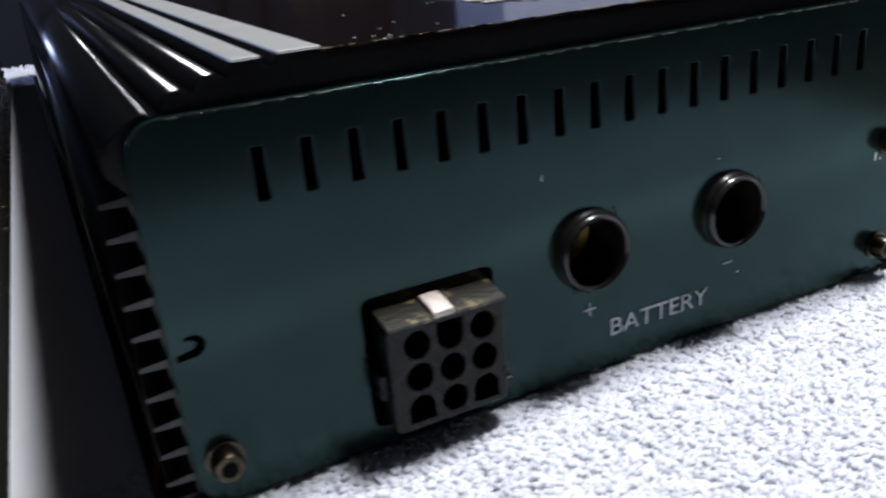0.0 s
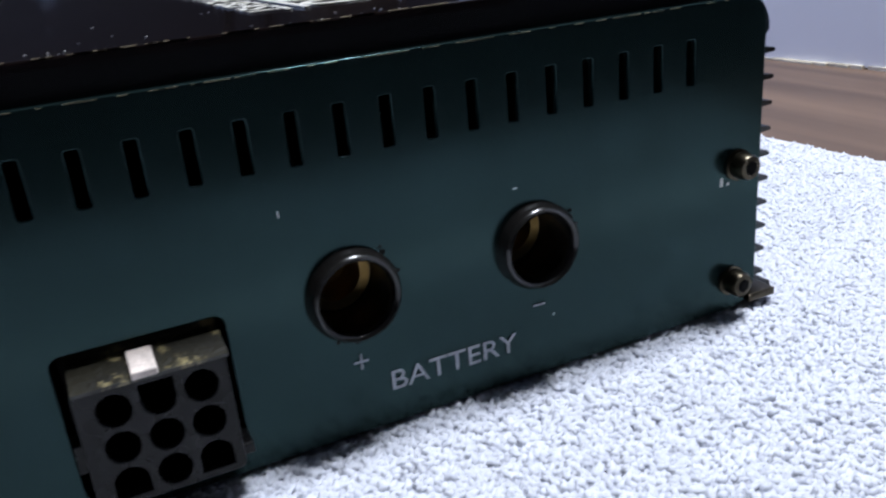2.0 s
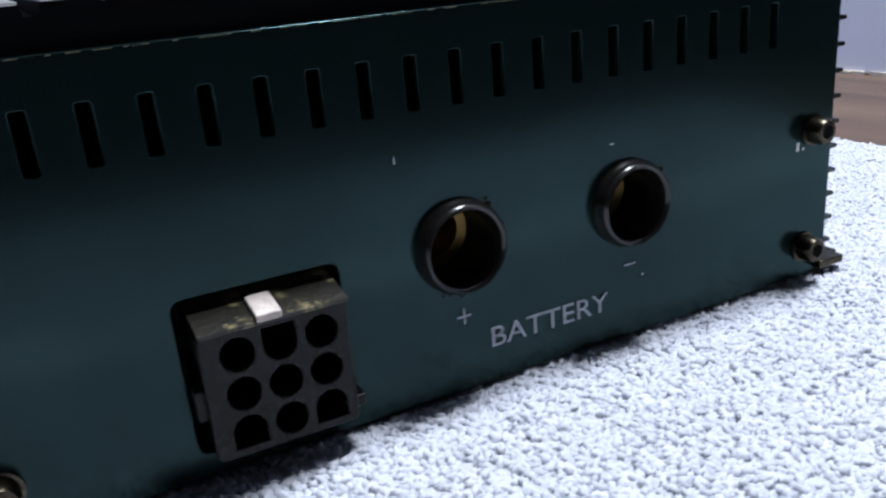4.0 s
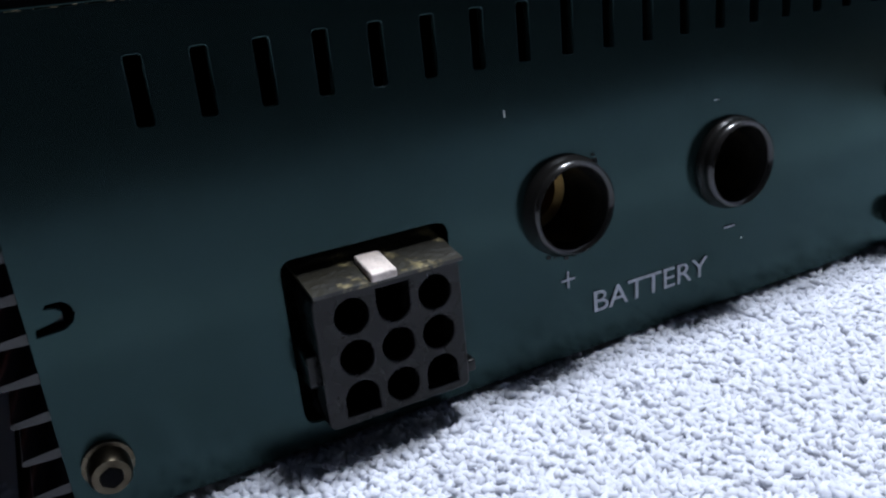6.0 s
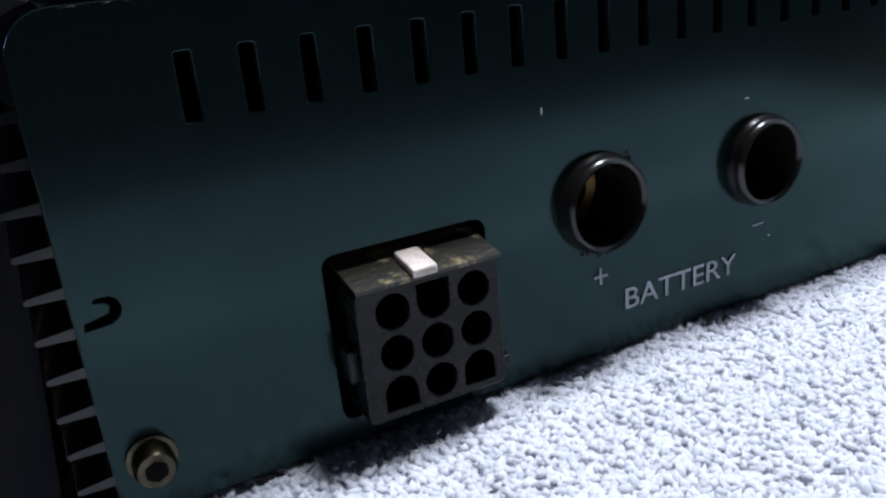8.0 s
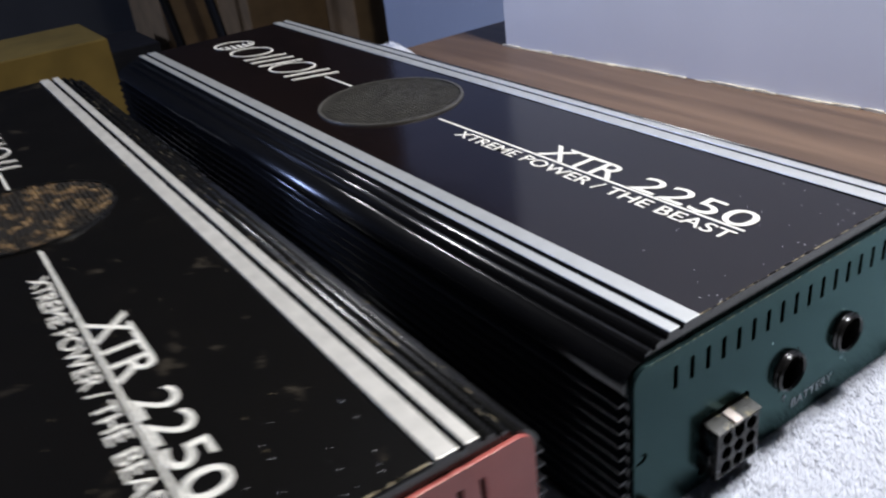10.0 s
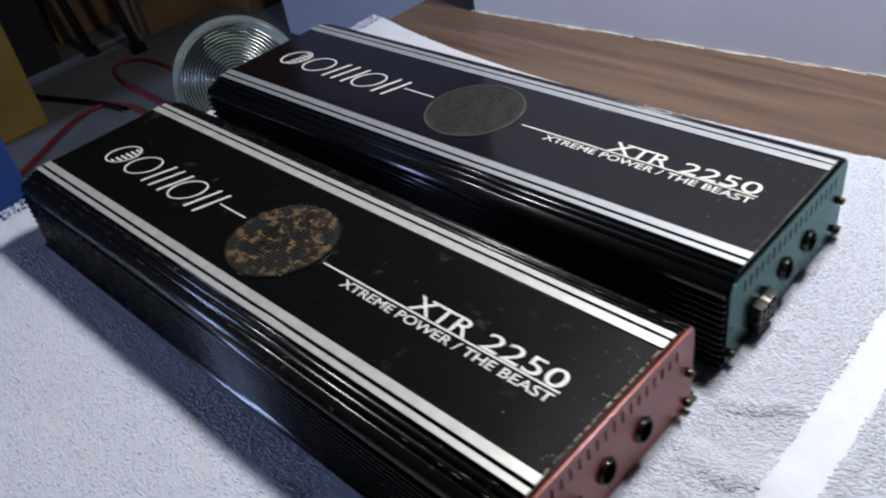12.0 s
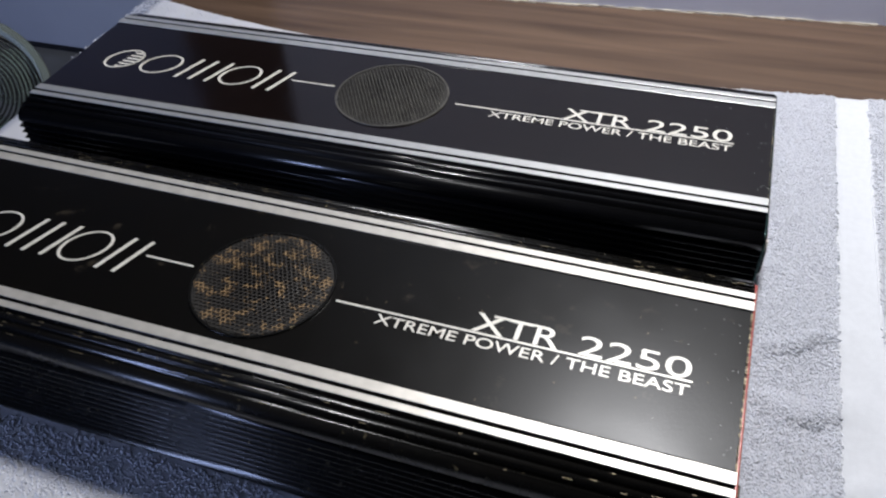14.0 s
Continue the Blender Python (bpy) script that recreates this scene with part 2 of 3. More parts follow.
bench = tagged(new("workbench"), "walnut-laminate workbench top on plain legs", "workbench")
part("bench_top", fresh_box(-0.712, 0.215, -0.75, 0.66, BZ - 0.035, BZ, bevel=0.003), wood, bench)
for lx in (-0.66, 0.16):
    for ly in (-0.68, 0.6):
        part("leg", fresh_box(lx - 0.03, lx + 0.03, ly - 0.03, ly + 0.03, -0.80, BZ - 0.035), wood, bench)

# white board on the bench, with a torn lower edge
board = tagged(new("white_board"), "large white board with torn bottom edge standing on the bench", "board")
bm = bmesh.new()
random.seed(4)
n = 90
front, back = [], []
for i in range(n + 1):
    x = -0.606 + 0.815 * i / n
    y = 0.334 + (x + 0.606) * 0.083
    low = BZ + random.random() * 0.0012
    front.append((bm.verts.new((x, y, low)), bm.verts.new((x, y, 0.62))))
    back.append((bm.verts.new((x, y + 0.03, low)), bm.verts.new((x, y + 0.03, 0.62))))
for i in range(n):
    bm.faces.new((front[i][0], front[i + 1][0], front[i + 1][1], front[i][1]))
    bm.faces.new((back[i + 1][0], back[i][0], back[i][1], back[i + 1][1]))
    bm.faces.new((front[i][1], front[i + 1][1], back[i + 1][1], back[i][1]))
    bm.faces.new((front[i + 1][0], front[i][0], back[i][0], back[i + 1][0]))
for i in (0, n):
    bm.faces.new((front[i][0], front[i][1], back[i][1], back[i][0]))
part("panel", bm, BOARD, board)
bm = bmesh.new()
for i in range(46):
    x = -0.59 + 0.78 * i / 45 + random.uniform(-0.01, 0.01)
    y = 0.334 + (x + 0.606) * 0.083
    w, h = random.uniform(0.006, 0.03), random.uniform(0.0006, 0.0022)
    box(bm, x - w, x + w, y - 0.0012, y + 0.001, BZ, BZ + h)
tagged(part("torn_edge", bm, BOARD_EDGE, board, "frayed brown paper edge"), kind="stuff")

# tall grey cabinet beyond the bench
cab = tagged(new("metal_cabinet"), "tall grey-blue metal cabinet standing on the floor", "cabinet")
part("side_panel", fresh_box(-2.5, -1.5, 1.26, 1.30, -0.77, 1.2, bevel=0.004), GREY_PANEL, cab)
part("body", fresh_box(-2.5, -1.5, 1.305, 1.9, -0.77, 1.2, bevel=0.004), GREY_PANEL, cab)
part("plinth", fresh_box(-2.48, -1.52, 1.28, 1.88, -0.80, -0.77), DARK_BOX, cab)

# ---- towel ----
towel = tagged(new("terry_towel"), "white terry towel with a smooth woven border spread on the bench", "towel")
TX0, TX1, TY0 = -0.735, 0.19, -0.72
BAND0, BAND1 = 0.0635, 0.094


def back_edge(x):
    """Where the far hem of the towel lies; it bows away from the amplifier at both ends."""
    return 0.204 + np.where(x > -0.3, 0.022, 0.042) * np.minimum(1.6, (np.abs(x + 0.3) / 0.38) ** 2)


def towel_height(x, y):
    h = 0.0014 * noise.noise((x * 14, y * 14, 0)) + 0.0007 * noise.noise((x * 45, y * 45, 3))
    near = max(0.0, 1 - abs(x + 0.3) / 0.34) if y > -0.35 else 0
    # creases pushed up beside the plate of the second amplifier
    c = 0.0
    if 0.0 < x < 0.09 and -0.3 < y < -0.1:
        c = 0.0030 * math.sin(math.pi * x / 0.09) * max(0.0, math.sin((y - 0.35 * x) * 95 + 2.0 * noise.noise((x * 20, y * 20, 7)))) ** 2
    return -0.0016 + h * (1 - 0.8 * near) + c


bm = bmesh.new()
XS = np.concatenate([np.linspace(TX0, BAND0, 166)[:-1], np.linspace(BAND0, BAND1, 8)[:-1], np.linspace(BAND1, TX1, 20)]).tolist()
nx, ny = len(XS) - 1, 190
grid = []
for i in range(nx + 1):
    row = []
    for j in range(ny + 1):
        x = XS[i]
        y = TY0 + (float(back_edge(x)) - TY0) * j / ny
        z = towel_height(x, y) - (0.0016 if BAND0 < x < BAND1 else 0)
        if x < -0.712:
            z -= (-0.712 - x) * 0.5
        row.append(bm.verts.new((x, y, z)))
    grid.append(row)
for i in range(nx):
    for j in range(ny):
        bm.faces.new((grid[i][j], grid[i + 1][j], grid[i + 1][j + 1], grid[i][j + 1]))
edge = bmesh.ops.extrude_edge_only(bm, edges=[e for e in bm.edges if e.is_boundary])["geom"]
for v in edge:
    if isinstance(v, bmesh.types.BMVert):
        v.co.z -= 0.0022
cloth = shade(part("cloth", bm, TOWEL, towel), 80)
cloth.data.materials.append(TOWEL_BAND)
for p in cloth.data.polygons:
    if BAND0 < p.center.x < BAND1:
        p.material_index = 1


for bx in (BAND0 + 0.0015, BAND1 - 0.0015):
    part("band_hem", fresh_box(bx - 0.0008, bx + 0.0008, -0.7, 0.212, -0.0045, -0.0024, bevel=0.0003), TOWEL_BAND, towel)
PILE = []


def pile(x0, x1, y0, y1, count, size, seed):
    """Loops of the terry: small leaning lobes, joined."""
    rng = np.random.default_rng(seed)
    px, py = rng.uniform(x0, x1, count), rng.uniform(y0, y1, count)
    lump = np.sin(px * 210 + 2 * np.sin(py * 160)) * np.sin(py * 190 + 2 * np.sin(px * 150))
    keep = ~((px > BAND0 - 0.0007) & (px < BAND1 + 0.0007)) & ~((px < -0.01) & (np.abs(py) < 0.088)) & (py < back_edge(px) - 0.001)
    px, py, lump = px[keep], py[keep], lump[keep]
    k = len(px)
    pz = np.array([towel_height(a, b) for a, b in zip(px, py)]) - 0.0007 + 0.00015 * lump
    ang, tilt = rng.uniform(0, 2 * np.pi, k), rng.uniform(0.95, 1.5, k)
    ln, wd = size * rng.uniform(0.9, 1.6, k), size * rng.uniform(0.28, 0.42, k)
    d = np.stack([np.cos(ang) * np.sin(tilt), np.sin(ang) * np.sin(tilt), np.cos(tilt)], 1)
    a = np.stack([-np.sin(ang), np.cos(ang), 0 * ang], 1)
    b = np.cross(d, a)
    base = np.stack([px, py, pz], 1)
    mid = base + d * (ln * 0.55)[:, None]
    v = np.stack([base, mid + a * wd[:, None], mid + b * wd[:, None], mid - a * wd[:, None], mid - b * wd[:, None], base + d * ln[:, None]], 1).reshape(-1, 3)
    tri = np.array([(0, 2, 1), (0, 3, 2), (0, 4, 3), (0, 1, 4), (5, 1, 2), (5, 2, 3), (5, 3, 4), (5, 4, 1)])
    faces = (np.arange(k)[:, None, None] * 6 + tri[None]).reshape(-1, 3)
    PILE.append((v, faces))


pile(-0.02, 0.066, -0.13, 0.235, 50000, 0.0026, 1)
pile(0.093, 0.19, -0.13, 0.235, 32000, 0.0025, 2)
pile(-0.25, 0.0, 0.09, 0.235, 36000, 0.0023, 3)
pile(-0.02, 0.066, -0.42, -0.13, 36000, 0.0024, 4)
pile(0.093, 0.19, -0.34, -0.13, 18000, 0.0024, 7)
pile(-0.735, 0.0, -0.62, -0.325, 70000, 0.0026, 5)
pile(-0.735, -0.60, -0.345, 0.26, 16000, 0.0024, 6)

start, allv, allf = 0, [], []
for v, faces in PILE:
    allv.append(v)
    allf.append(faces + start)
    start += len(v)
me = bpy.data.meshes.new("pile")
allf = np.concatenate(allf)
me.from_pydata(np.concatenate(allv).tolist(), [], allf.tolist())
me.polygons.foreach_set("use_smooth", np.ones(len(allf), dtype=bool))
me.materials.append(TOWEL)
loops_of_terry = new("pile", me)
loops_of_terry.parent = towel
tagged(loops_of_terry, "soft white terry loops", kind="stuff")

# ---- amplifiers ----
LENGTH = 0.615


def half_profile():
    """Upper right half of the heat sink's section, from the middle of the top down the finned side (y, z)."""
    pts = [(0.0580, 0.0779), (0.0584, 0.0786), (0.0661, 0.0786), (0.0664, 0.0768), (0.0684, 0.0768), (0.0687, 0.0784), (0.0738, 0.0784),
           (0.0741, 0.0762), (0.0762, 0.0760), (0.0766, 0.0772), (0.0796, 0.0766), (0.0800, 0.0748), (0.0820, 0.0745), (0.0824, 0.0757),
           (0.0852, 0.0745), (0.0856, 0.0724), (0.0874, 0.0718), (0.0882, 0.0728)]
    for i in range(9):
        t = radians(80 - 80 * i / 8)
        pts.append((0.0872 + 0.0086 * math.cos(t), 0.0640 + 0.0086 * math.sin(t)))
    z = 0.0595
    while z > 0.006:
        pts += [(0.0928, z + 0.0008), (0.0976, z + 0.0003), (0.0979, z - 0.0003), (0.0976, z - 0.0006), (0.0928, z - 0.0008)]
        z -= 0.0059
    # foot that runs along the bottom
    pts += [(0.0928, 0.0030), (0.1003, 0.0028), (0.1005, 0.0009), (0.0928, 0.0), (0.0, 0.0)]
    return pts


def amp(paint, paint_name, body_mat, panel_mat, alu_mat, grille_mat, lay, worn, matrix, label):
    root = tagged(new("car_amplifier"), label, "amplifier", "two car amplifiers")
    right = half_profile()
    outline = right + [(-y, z) for y, z in reversed(right) if y > 0]
    inner = round_rect(-0.088, 0.088, 0.004, 0.069, 0.003)
    sheet("heat_sink", [outline, inner], -LENGTH, -0.0022, body_mat, root, "black finned aluminium heat sink")
    part("bottom_pan", fresh_box(-LENGTH + 0.004, -0.02, -0.087, 0.087, 0.005, 0.012), PIT, root)
    part("top_panel", fresh_box(-LENGTH, -0.0022, -0.0577, 0.0577, 0.0764, 0.0784, bevel=0.0004), panel_mat, root, "glossy black top panel")
    for s in (-1, 1):
        for a, b, h in ((0.0585, 0.0660, 0.0786), (0.0688, 0.0737, 0.0784)):
            y0, y1 = sorted((s * a, s * b))
            part("trim_stripe", fresh_box(-LENGTH - 0.0003, -0.0018, y0, y1, h, h + 0.0005, bevel=0.0002), alu_mat, root, "bare aluminium stripe")
    # far end plate
    sheet("rear_plate", [round_rect(-0.0925, 0.0925, 0.0005, 0.0717, 0.006)], -LENGTH - 0.002, -LENGTH - 0.0001, body_mat, root)
    # end plate with its openings
    P = 0.0085
    loops = [round_rect(-0.0925, 0.0925, 0.0005, 0.0717, 0.006)]
    for i in range(18):
        y = (i - 8.5) * P
        loops.append(round_rect(y - 0.00135, y + 0.00135, 0.0553, 0.0650, 0.0006, 2))
    loops += [ring_points(-0.0062, 0.0297, 0.0078), ring_points(0.0331, 0.0297, 0.0078)]
    loops.append(round_rect(-0.0582, -0.0296, 0.0044, 0.0326, 0.002, 3))
    # hooked slot at the edge
    loops.append([(-0.0917, 0.0305), (-0.0880, 0.0308), (-0.0868, 0.0316), (-0.0862, 0.0328), (-0.0866, 0.0342), (-0.0876, 0.0350), (-0.0898, 0.0350),
                  (-0.0901, 0.0342), (-0.0886, 0.0340), (-0.0880, 0.0333), (-0.0887, 0.0325), (-0.0917, 0.0318)])
    plate = sheet("end_plate", loops, -0.0020, 0.0, paint, root, paint_name + " painted end plate with vent slots", bevel=0.0002)
    # grommets
    for y in (-0.0062, 0.0331):
        bm = bmesh.new()
        m = Matrix.Translation((0, y, 0.0297)) @ ALONG_X
        lathe(bm, [(0.0072, -0.010), (0.0070, 0.0006), (0.0071, 0.0024), (0.0074, 0.0032), (0.0079, 0.0035), (0.0084, 0.0031), (0.0087, 0.0021), (0.0087, 0.0015), (0.0091, 0.0011), (0.0091, 0.0001), (0.0078, -0.0005)], 40, m)
        g = shade(part("grommet", bm, RUBBER, root, "glossy black cable bushing"), 50)
        bm = bmesh.new()
        lathe(bm, [(0.0, -0.0180), (0.0046, -0.0180), (0.0047, -0.0172), (0.0052, -0.0105), (0.0070, -0.0100), (0.0071, -0.0112), (0.0071, -0.019), (0.0, -0.019)], 28, m)
        part("terminal", bm, BRASS, g, "brass cable terminal inside the bushing")
        random.seed(int(y * 10000))
        bm = bmesh.new()
        for i in range(12):
            a = radians(random.uniform(-140, 60))
            r = random.uniform(0.0093, 0.0101)
            c = random.uniform(0.0002, 0.0004)
            box(bm, 0.00005, 0.00025, y + r * math.cos(a) - c, y + r * math.cos(a) + c, 0.0297 + r * math.sin(a) - c, 0.0297 + r * math.sin(a) + c)
        tagged(part("score_mark", bm, PIT, g), kind="stuff")
    # nine-way socket, set in an opening
    F = 0.0066
    sock = part("socket_shell", fresh_box(-0.018, -0.0104, -0.0578, -0.0302, 0.0048, 0.0322, bevel=0.0008), PIT, root, "black nine-way socket")
    holes = []
    for i in range(3):
        for j in range(3):
            cy, cz = -0.0432 + (i - 1) * 0.0070, 0.0170 + (j - 1) * 0.0069
            loop = ring_points(cy, cz, 0.0031, 22)
            if (i, j) in ((0, 0), (2, 0)):
                loop = [(a, b) for a, b in loop if b >= cz] + [(cy - 0.0031, cz - 0.0030), (cy + 0.0031, cz - 0.0030)]
            if (i, j) == (1, 2):
                loop = [(cy + 0.0031, cz + 0.0034), (cy - 0.0031, cz + 0.0034)] + [(cy + 0.0031 * math.cos(radians(180 + 18 * q)), cz + 0.0031 * math.sin(radians(180 + 18 * q))) for q in range(11)]
            holes.append(loop)
    sheet("socket_face", [round_rect(-0.0558, -0.0318, 0.0062, 0.0280, 0.0010, 3)] + holes, -0.0100, F, NYLON, sock, bevel=0.0003)
    bm = bmesh.new()
    vs = [bm.verts.new(c) for c in ((F + 0.0003, -0.0558, 0.0279), (F + 0.0003, -0.0310, 0.0279), (-0.008, -0.0310, 0.0306), (-0.008, -0.0558, 0.0306),
                                    (F + 0.0003, -0.0558, 0.0285), (F + 0.0003, -0.0310, 0.0285), (-0.008, -0.0310, 0.0313), (-0.008, -0.0558, 0.0313))]
    for q in ((0, 1, 5, 4), (1, 2, 6, 5), (2, 3, 7, 6), (3, 0, 4, 7), (4, 5, 6, 7), (3, 2, 1, 0)):
        bm.faces.new([vs[k] for k in q])
    part("top_lip", bm, LIP, sock, "dusty sloping top of the socket")
    bm = bmesh.new()
    box(bm, 0.0004, F + 0.0006, -0.0465, -0.0423, 0.0284, 0.0298, bevel=0.0003)
    for v in bm.verts:
        v.co.z += (F - v.co.x) * 0.16
    part("latch_tab", bm, TABW, sock, "pale plastic latch tab")
    part("side_lug", fresh_box(-0.003, F - 0.001, -0.0322, -0.0296, 0.0075, 0.0096, bevel=0.0003), NYLON, sock)
    part("side_lug", fresh_box(-0.003, F - 0.002, -0.0576, -0.0554, 0.0130, 0.0185, bevel=0.0003), NYLON, sock)
    # screws
    for y, z in ((0.0853, 0.0078), (0.0860, 0.0358), (-0.0873, 0.0095)):
        bm = bmesh.new()
        m = Matrix.Translation((0, y, z)) @ ALONG_X
        lathe(bm, [(0.0035, 0.0001), (0.0036, 0.0006), (0.0030, 0.0007), (0.0030, 0.0034), (0.0026, 0.0042), (0.0016, 0.0043), (0.0015, 0.0022), (0.0, 0.0022)], 24, m)
        sc = shade(part("screw", bm, STEEL, root, "dark hex-socket screw"), 40)
        # flat black hexagon over the recess: the shade inside given as colour
        bm = bmesh.new()
        lathe(bm, [(0.0017, 0.0044), (0.0, 0.0044)], 6, m)
        part("hex_socket_shade", bm, SOCKET, sc)
    part("foot_tab", fresh_box(-0.004, 0.0022, 0.0895, 0.0975, 0.0015, 0.0035, bevel=0.0004), STEEL, root, "bent metal mounting tab")
    random.seed(7)
    bm = bmesh.new()
    for i in range(70):
        y = random.uniform(-0.085, 0.085)
        w = random.uniform(0.0002, 0.0016)
        box(bm, -0.0003, 0.0001, y - w, y + w, 0.07158, 0.07175)
    tagged(part("edge_wear", bm, SCUFF, root), kind="stuff")
    bm = bmesh.new()
    for i in range(60):
        y = random.uniform(-0.057, 0.057)
        w = random.uniform(0.0003, 0.0020)
        box(bm, -0.0026, -0.0021, y - w, y + w, 0.07832, 0.07848)
    tagged(part("panel_edge_wear", bm, SCUFF, root, "thin bare-metal line along the panel edge"), kind="stuff")
    # print on the plate
    lettering("battery_lettering", "BATTERY", PRINT, root, -0.0009, 0.0272, 0.0076, 0.0117, 0.00012, turn=True)
    bm = bmesh.new()
    box(bm, 0.0001, 0.00028, -0.0080, -0.0050, 0.01550, 0.01590)
    box(bm, 0.0001, 0.00030, -0.0067, -0.0063, 0.0141, 0.0173)
    part("plus_mark", bm, PRINT, root)
    part("minus_mark", fresh_box(0.0001, 0.00028, 0.0316, 0.0345, 0.01625, 0.0166), PRINT, root)
    bm = bmesh.new()
    for y, z, w, h in ((0.0815, 0.0325, 0.0004, 0.0010), (0.0833, 0.0318, 0.0003, 0.0003), (0.0290, 0.0425, 0.0005, 0.00008), (-0.0175, 0.0478, 0.00008, 0.0006), (0.0365, 0.0132, 0.00015, 0.00015)):
        box(bm, 0.00005, 0.0002, y - w, y + w, z - h, z + h)
    tagged(part("paint_chip", bm, CHIP, root), kind="stuff")
    # top lettering: an emblem and five slanting marks, a rule, the grille, a rule over two lines of words
    T = 0.0785
    ex, s0, s1, gx, r0, w0, w1, w2, ey, dy, gy = lay
    bm = bmesh.new()

    def oval(cx, cy, rx, ry, wx, wy, sh, n=36):
        ring = []
        for k in range(n):
            a = 2 * math.pi * k / n
            o = (rx * math.cos(a), ry * math.sin(a))
            i = ((rx - wx) * math.cos(a), (ry - wy) * math.sin(a))
            ring.append([bm.verts.new((cx + p[0] + sh * p[1], cy + p[1], h)) for h in (T, T + 0.0003) for p in (o, i)])
        for k in range(n):
            a, b = ring[k], ring[(k + 1) % n]
            for q in ((2, 3), (0, 2), (3, 1)):
                bm.faces.new((a[q[0]], b[q[0]], b[q[1]], a[q[1]]))

    def bar(xa, ya, xb, yb, w):
        vs = [bm.verts.new((x + dx, y, h)) for h in (T, T + 0.0003) for x, y, dx in ((xa, ya, -w), (xa, ya, w), (xb, yb, w), (xb, yb, -w))]
        for q in ((4, 5, 6, 7), (0, 1, 5, 4), (1, 2, 6, 5), (2, 3, 7, 6), (3, 0, 4, 7)):
            bm.faces.new([vs[k] for k in q])

    oval(ex + 0.0185, ey, 0.0165, 0.0165, 0.0022, 0.0016, 0.28)
    emblem = part("emblem", bm, SILVER, root, "silver oval emblem with stripes")
    for k in range(6):
        yy = ey - 0.0125 + k * 0.0048
        xa = ex + 0.0195 + 0.28 * (yy - ey)
        xb = ex + 0.0185 + 0.28 * (yy - ey) + 0.0155 * math.sqrt(max(0, 1 - ((yy - ey) / 0.0165) ** 2))
        part("emblem_stripe", fresh_box(xa, xb, yy - 0.0011, yy + 0.0011, T, T + 0.0003), SILVER, emblem)
    u = (s0 - 0.004 - (ex + 0.040)) / 10.0
    x = ex + 0.040
    bm = bmesh.new()
    oval(x + 1.25 * u, ey, 1.25 * u, 0.0165, 0.0022, 0.0014, 0.32)
    mark = part("maker_mark", bm, SILVER, root, "slanting silver logo shapes")
    bm = bmesh.new()
    oval(x + 6.9 * u, ey, 1.2 * u, 0.0165, 0.0022, 0.0014, 0.32)
    part("mark_oval", bm, SILVER, mark)
    for a in (2.9, 3.9, 5.0, 8.3, 9.3):
        bm = bmesh.new()
        bar(x + a * u, ey - 0.0165, x + (a + 0.8) * u, ey + 0.0165, 0.0015)
        part("mark_bar", bm, SILVER, mark)
    bm = bmesh.new()
    box(bm, s0, s1, gy - 0.0007, gy + 0.0007, T, T + 0.0003)
    part("rule", bm, SILVER, root)
    bm = bmesh.new()
    box(bm, r0, w2 + 0.001, dy - 0.0002, dy + 0.0012, T, T + 0.0003)
    part("rule", bm, SILVER, root)
    lettering("model_lettering", "XTR", SILVER, root, w1 - 0.003, w1 + 0.050, dy + 0.0018, dy + 0.0170, T, bold=0.004)
    lettering("model_lettering", "2250", SILVER, root, w1 + 0.062, w2 - 0.0005, dy + 0.0018, dy + 0.0170, T, bold=0.0)
    part("model_stroke", fresh_box(w1 + 0.008, w1 + 0.040, dy + 0.0155, dy + 0.0170, T, T + 0.0003), SILVER, root)
    lettering("slogan_lettering", "XTREME POWER / THE BEAST", SILVER, root, w0, w2, dy - 0.0102, dy - 0.0022, T, bold=0.006)
    # fan grille
    bm = bmesh.new()
    R, pitch = 0.0470, 0.0033
    for i in range(-17, 18):
        for j in range(-18, 19):
            cx, cy = pitch * (i + 0.5 * (j % 2)), pitch * 0.866 * j
            if math.hypot(cx, cy) > R - pitch * 0.45:
                continue
            o = [(cx + pitch * 0.577 * math.sin(radians(60 * k)), cy + pitch * 0.577 * math.cos(radians(60 * k))) for k in range(6)]
            q = [(cx + pitch * 0.46 * math.sin(radians(60 * k)), cy + pitch * 0.46 * math.cos(radians(60 * k))) for k in range(6)]
            dome = 0.0012 * (1 - (cx * cx + cy * cy) / (R * R))
            vo = [bm.verts.new((gx + a, gy + b, T + 0.0006 + dome)) for a, b in o]
            vi = [bm.verts.new((gx + a, gy + b, T + 0.0006 + dome)) for a, b in q]
            vd = [bm.verts.new((gx + a, gy + b, T + 0.0001)) for a, b in q]
            for k in range(6):
                h = (k + 1) % 6
                bm.faces.new((vo[h], vo[k], vi[k], vi[h]))
                bm.faces.new((vi[h], vi[k], vd[k], vd[h]))
    bmesh.ops.remove_doubles(bm, verts=bm.verts, dist=0.0001)
    gr = part("fan_grille", bm, grille_mat, root, "round perforated metal fan grille")
    bm = bmesh.new()
    lathe(bm, [(0.0462, T + 0.0001), (0.0462, T + 0.0011), (0.0478, T + 0.0011), (0.0481, T + 0.0001)], 72, Matrix.Translation((gx, gy, 0)))
    part("rim", bm, GRILLE if not worn else BLACK_WORN, gr)
    # flat black disc on the closed panel: the well's darkness put into colour
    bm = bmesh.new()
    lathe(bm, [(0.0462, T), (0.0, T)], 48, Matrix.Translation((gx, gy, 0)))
    part("fan_well_shade", bm, PIT, gr)
    # settled dust near the end of the panel
    random.seed(23)
    bm = bmesh.new()
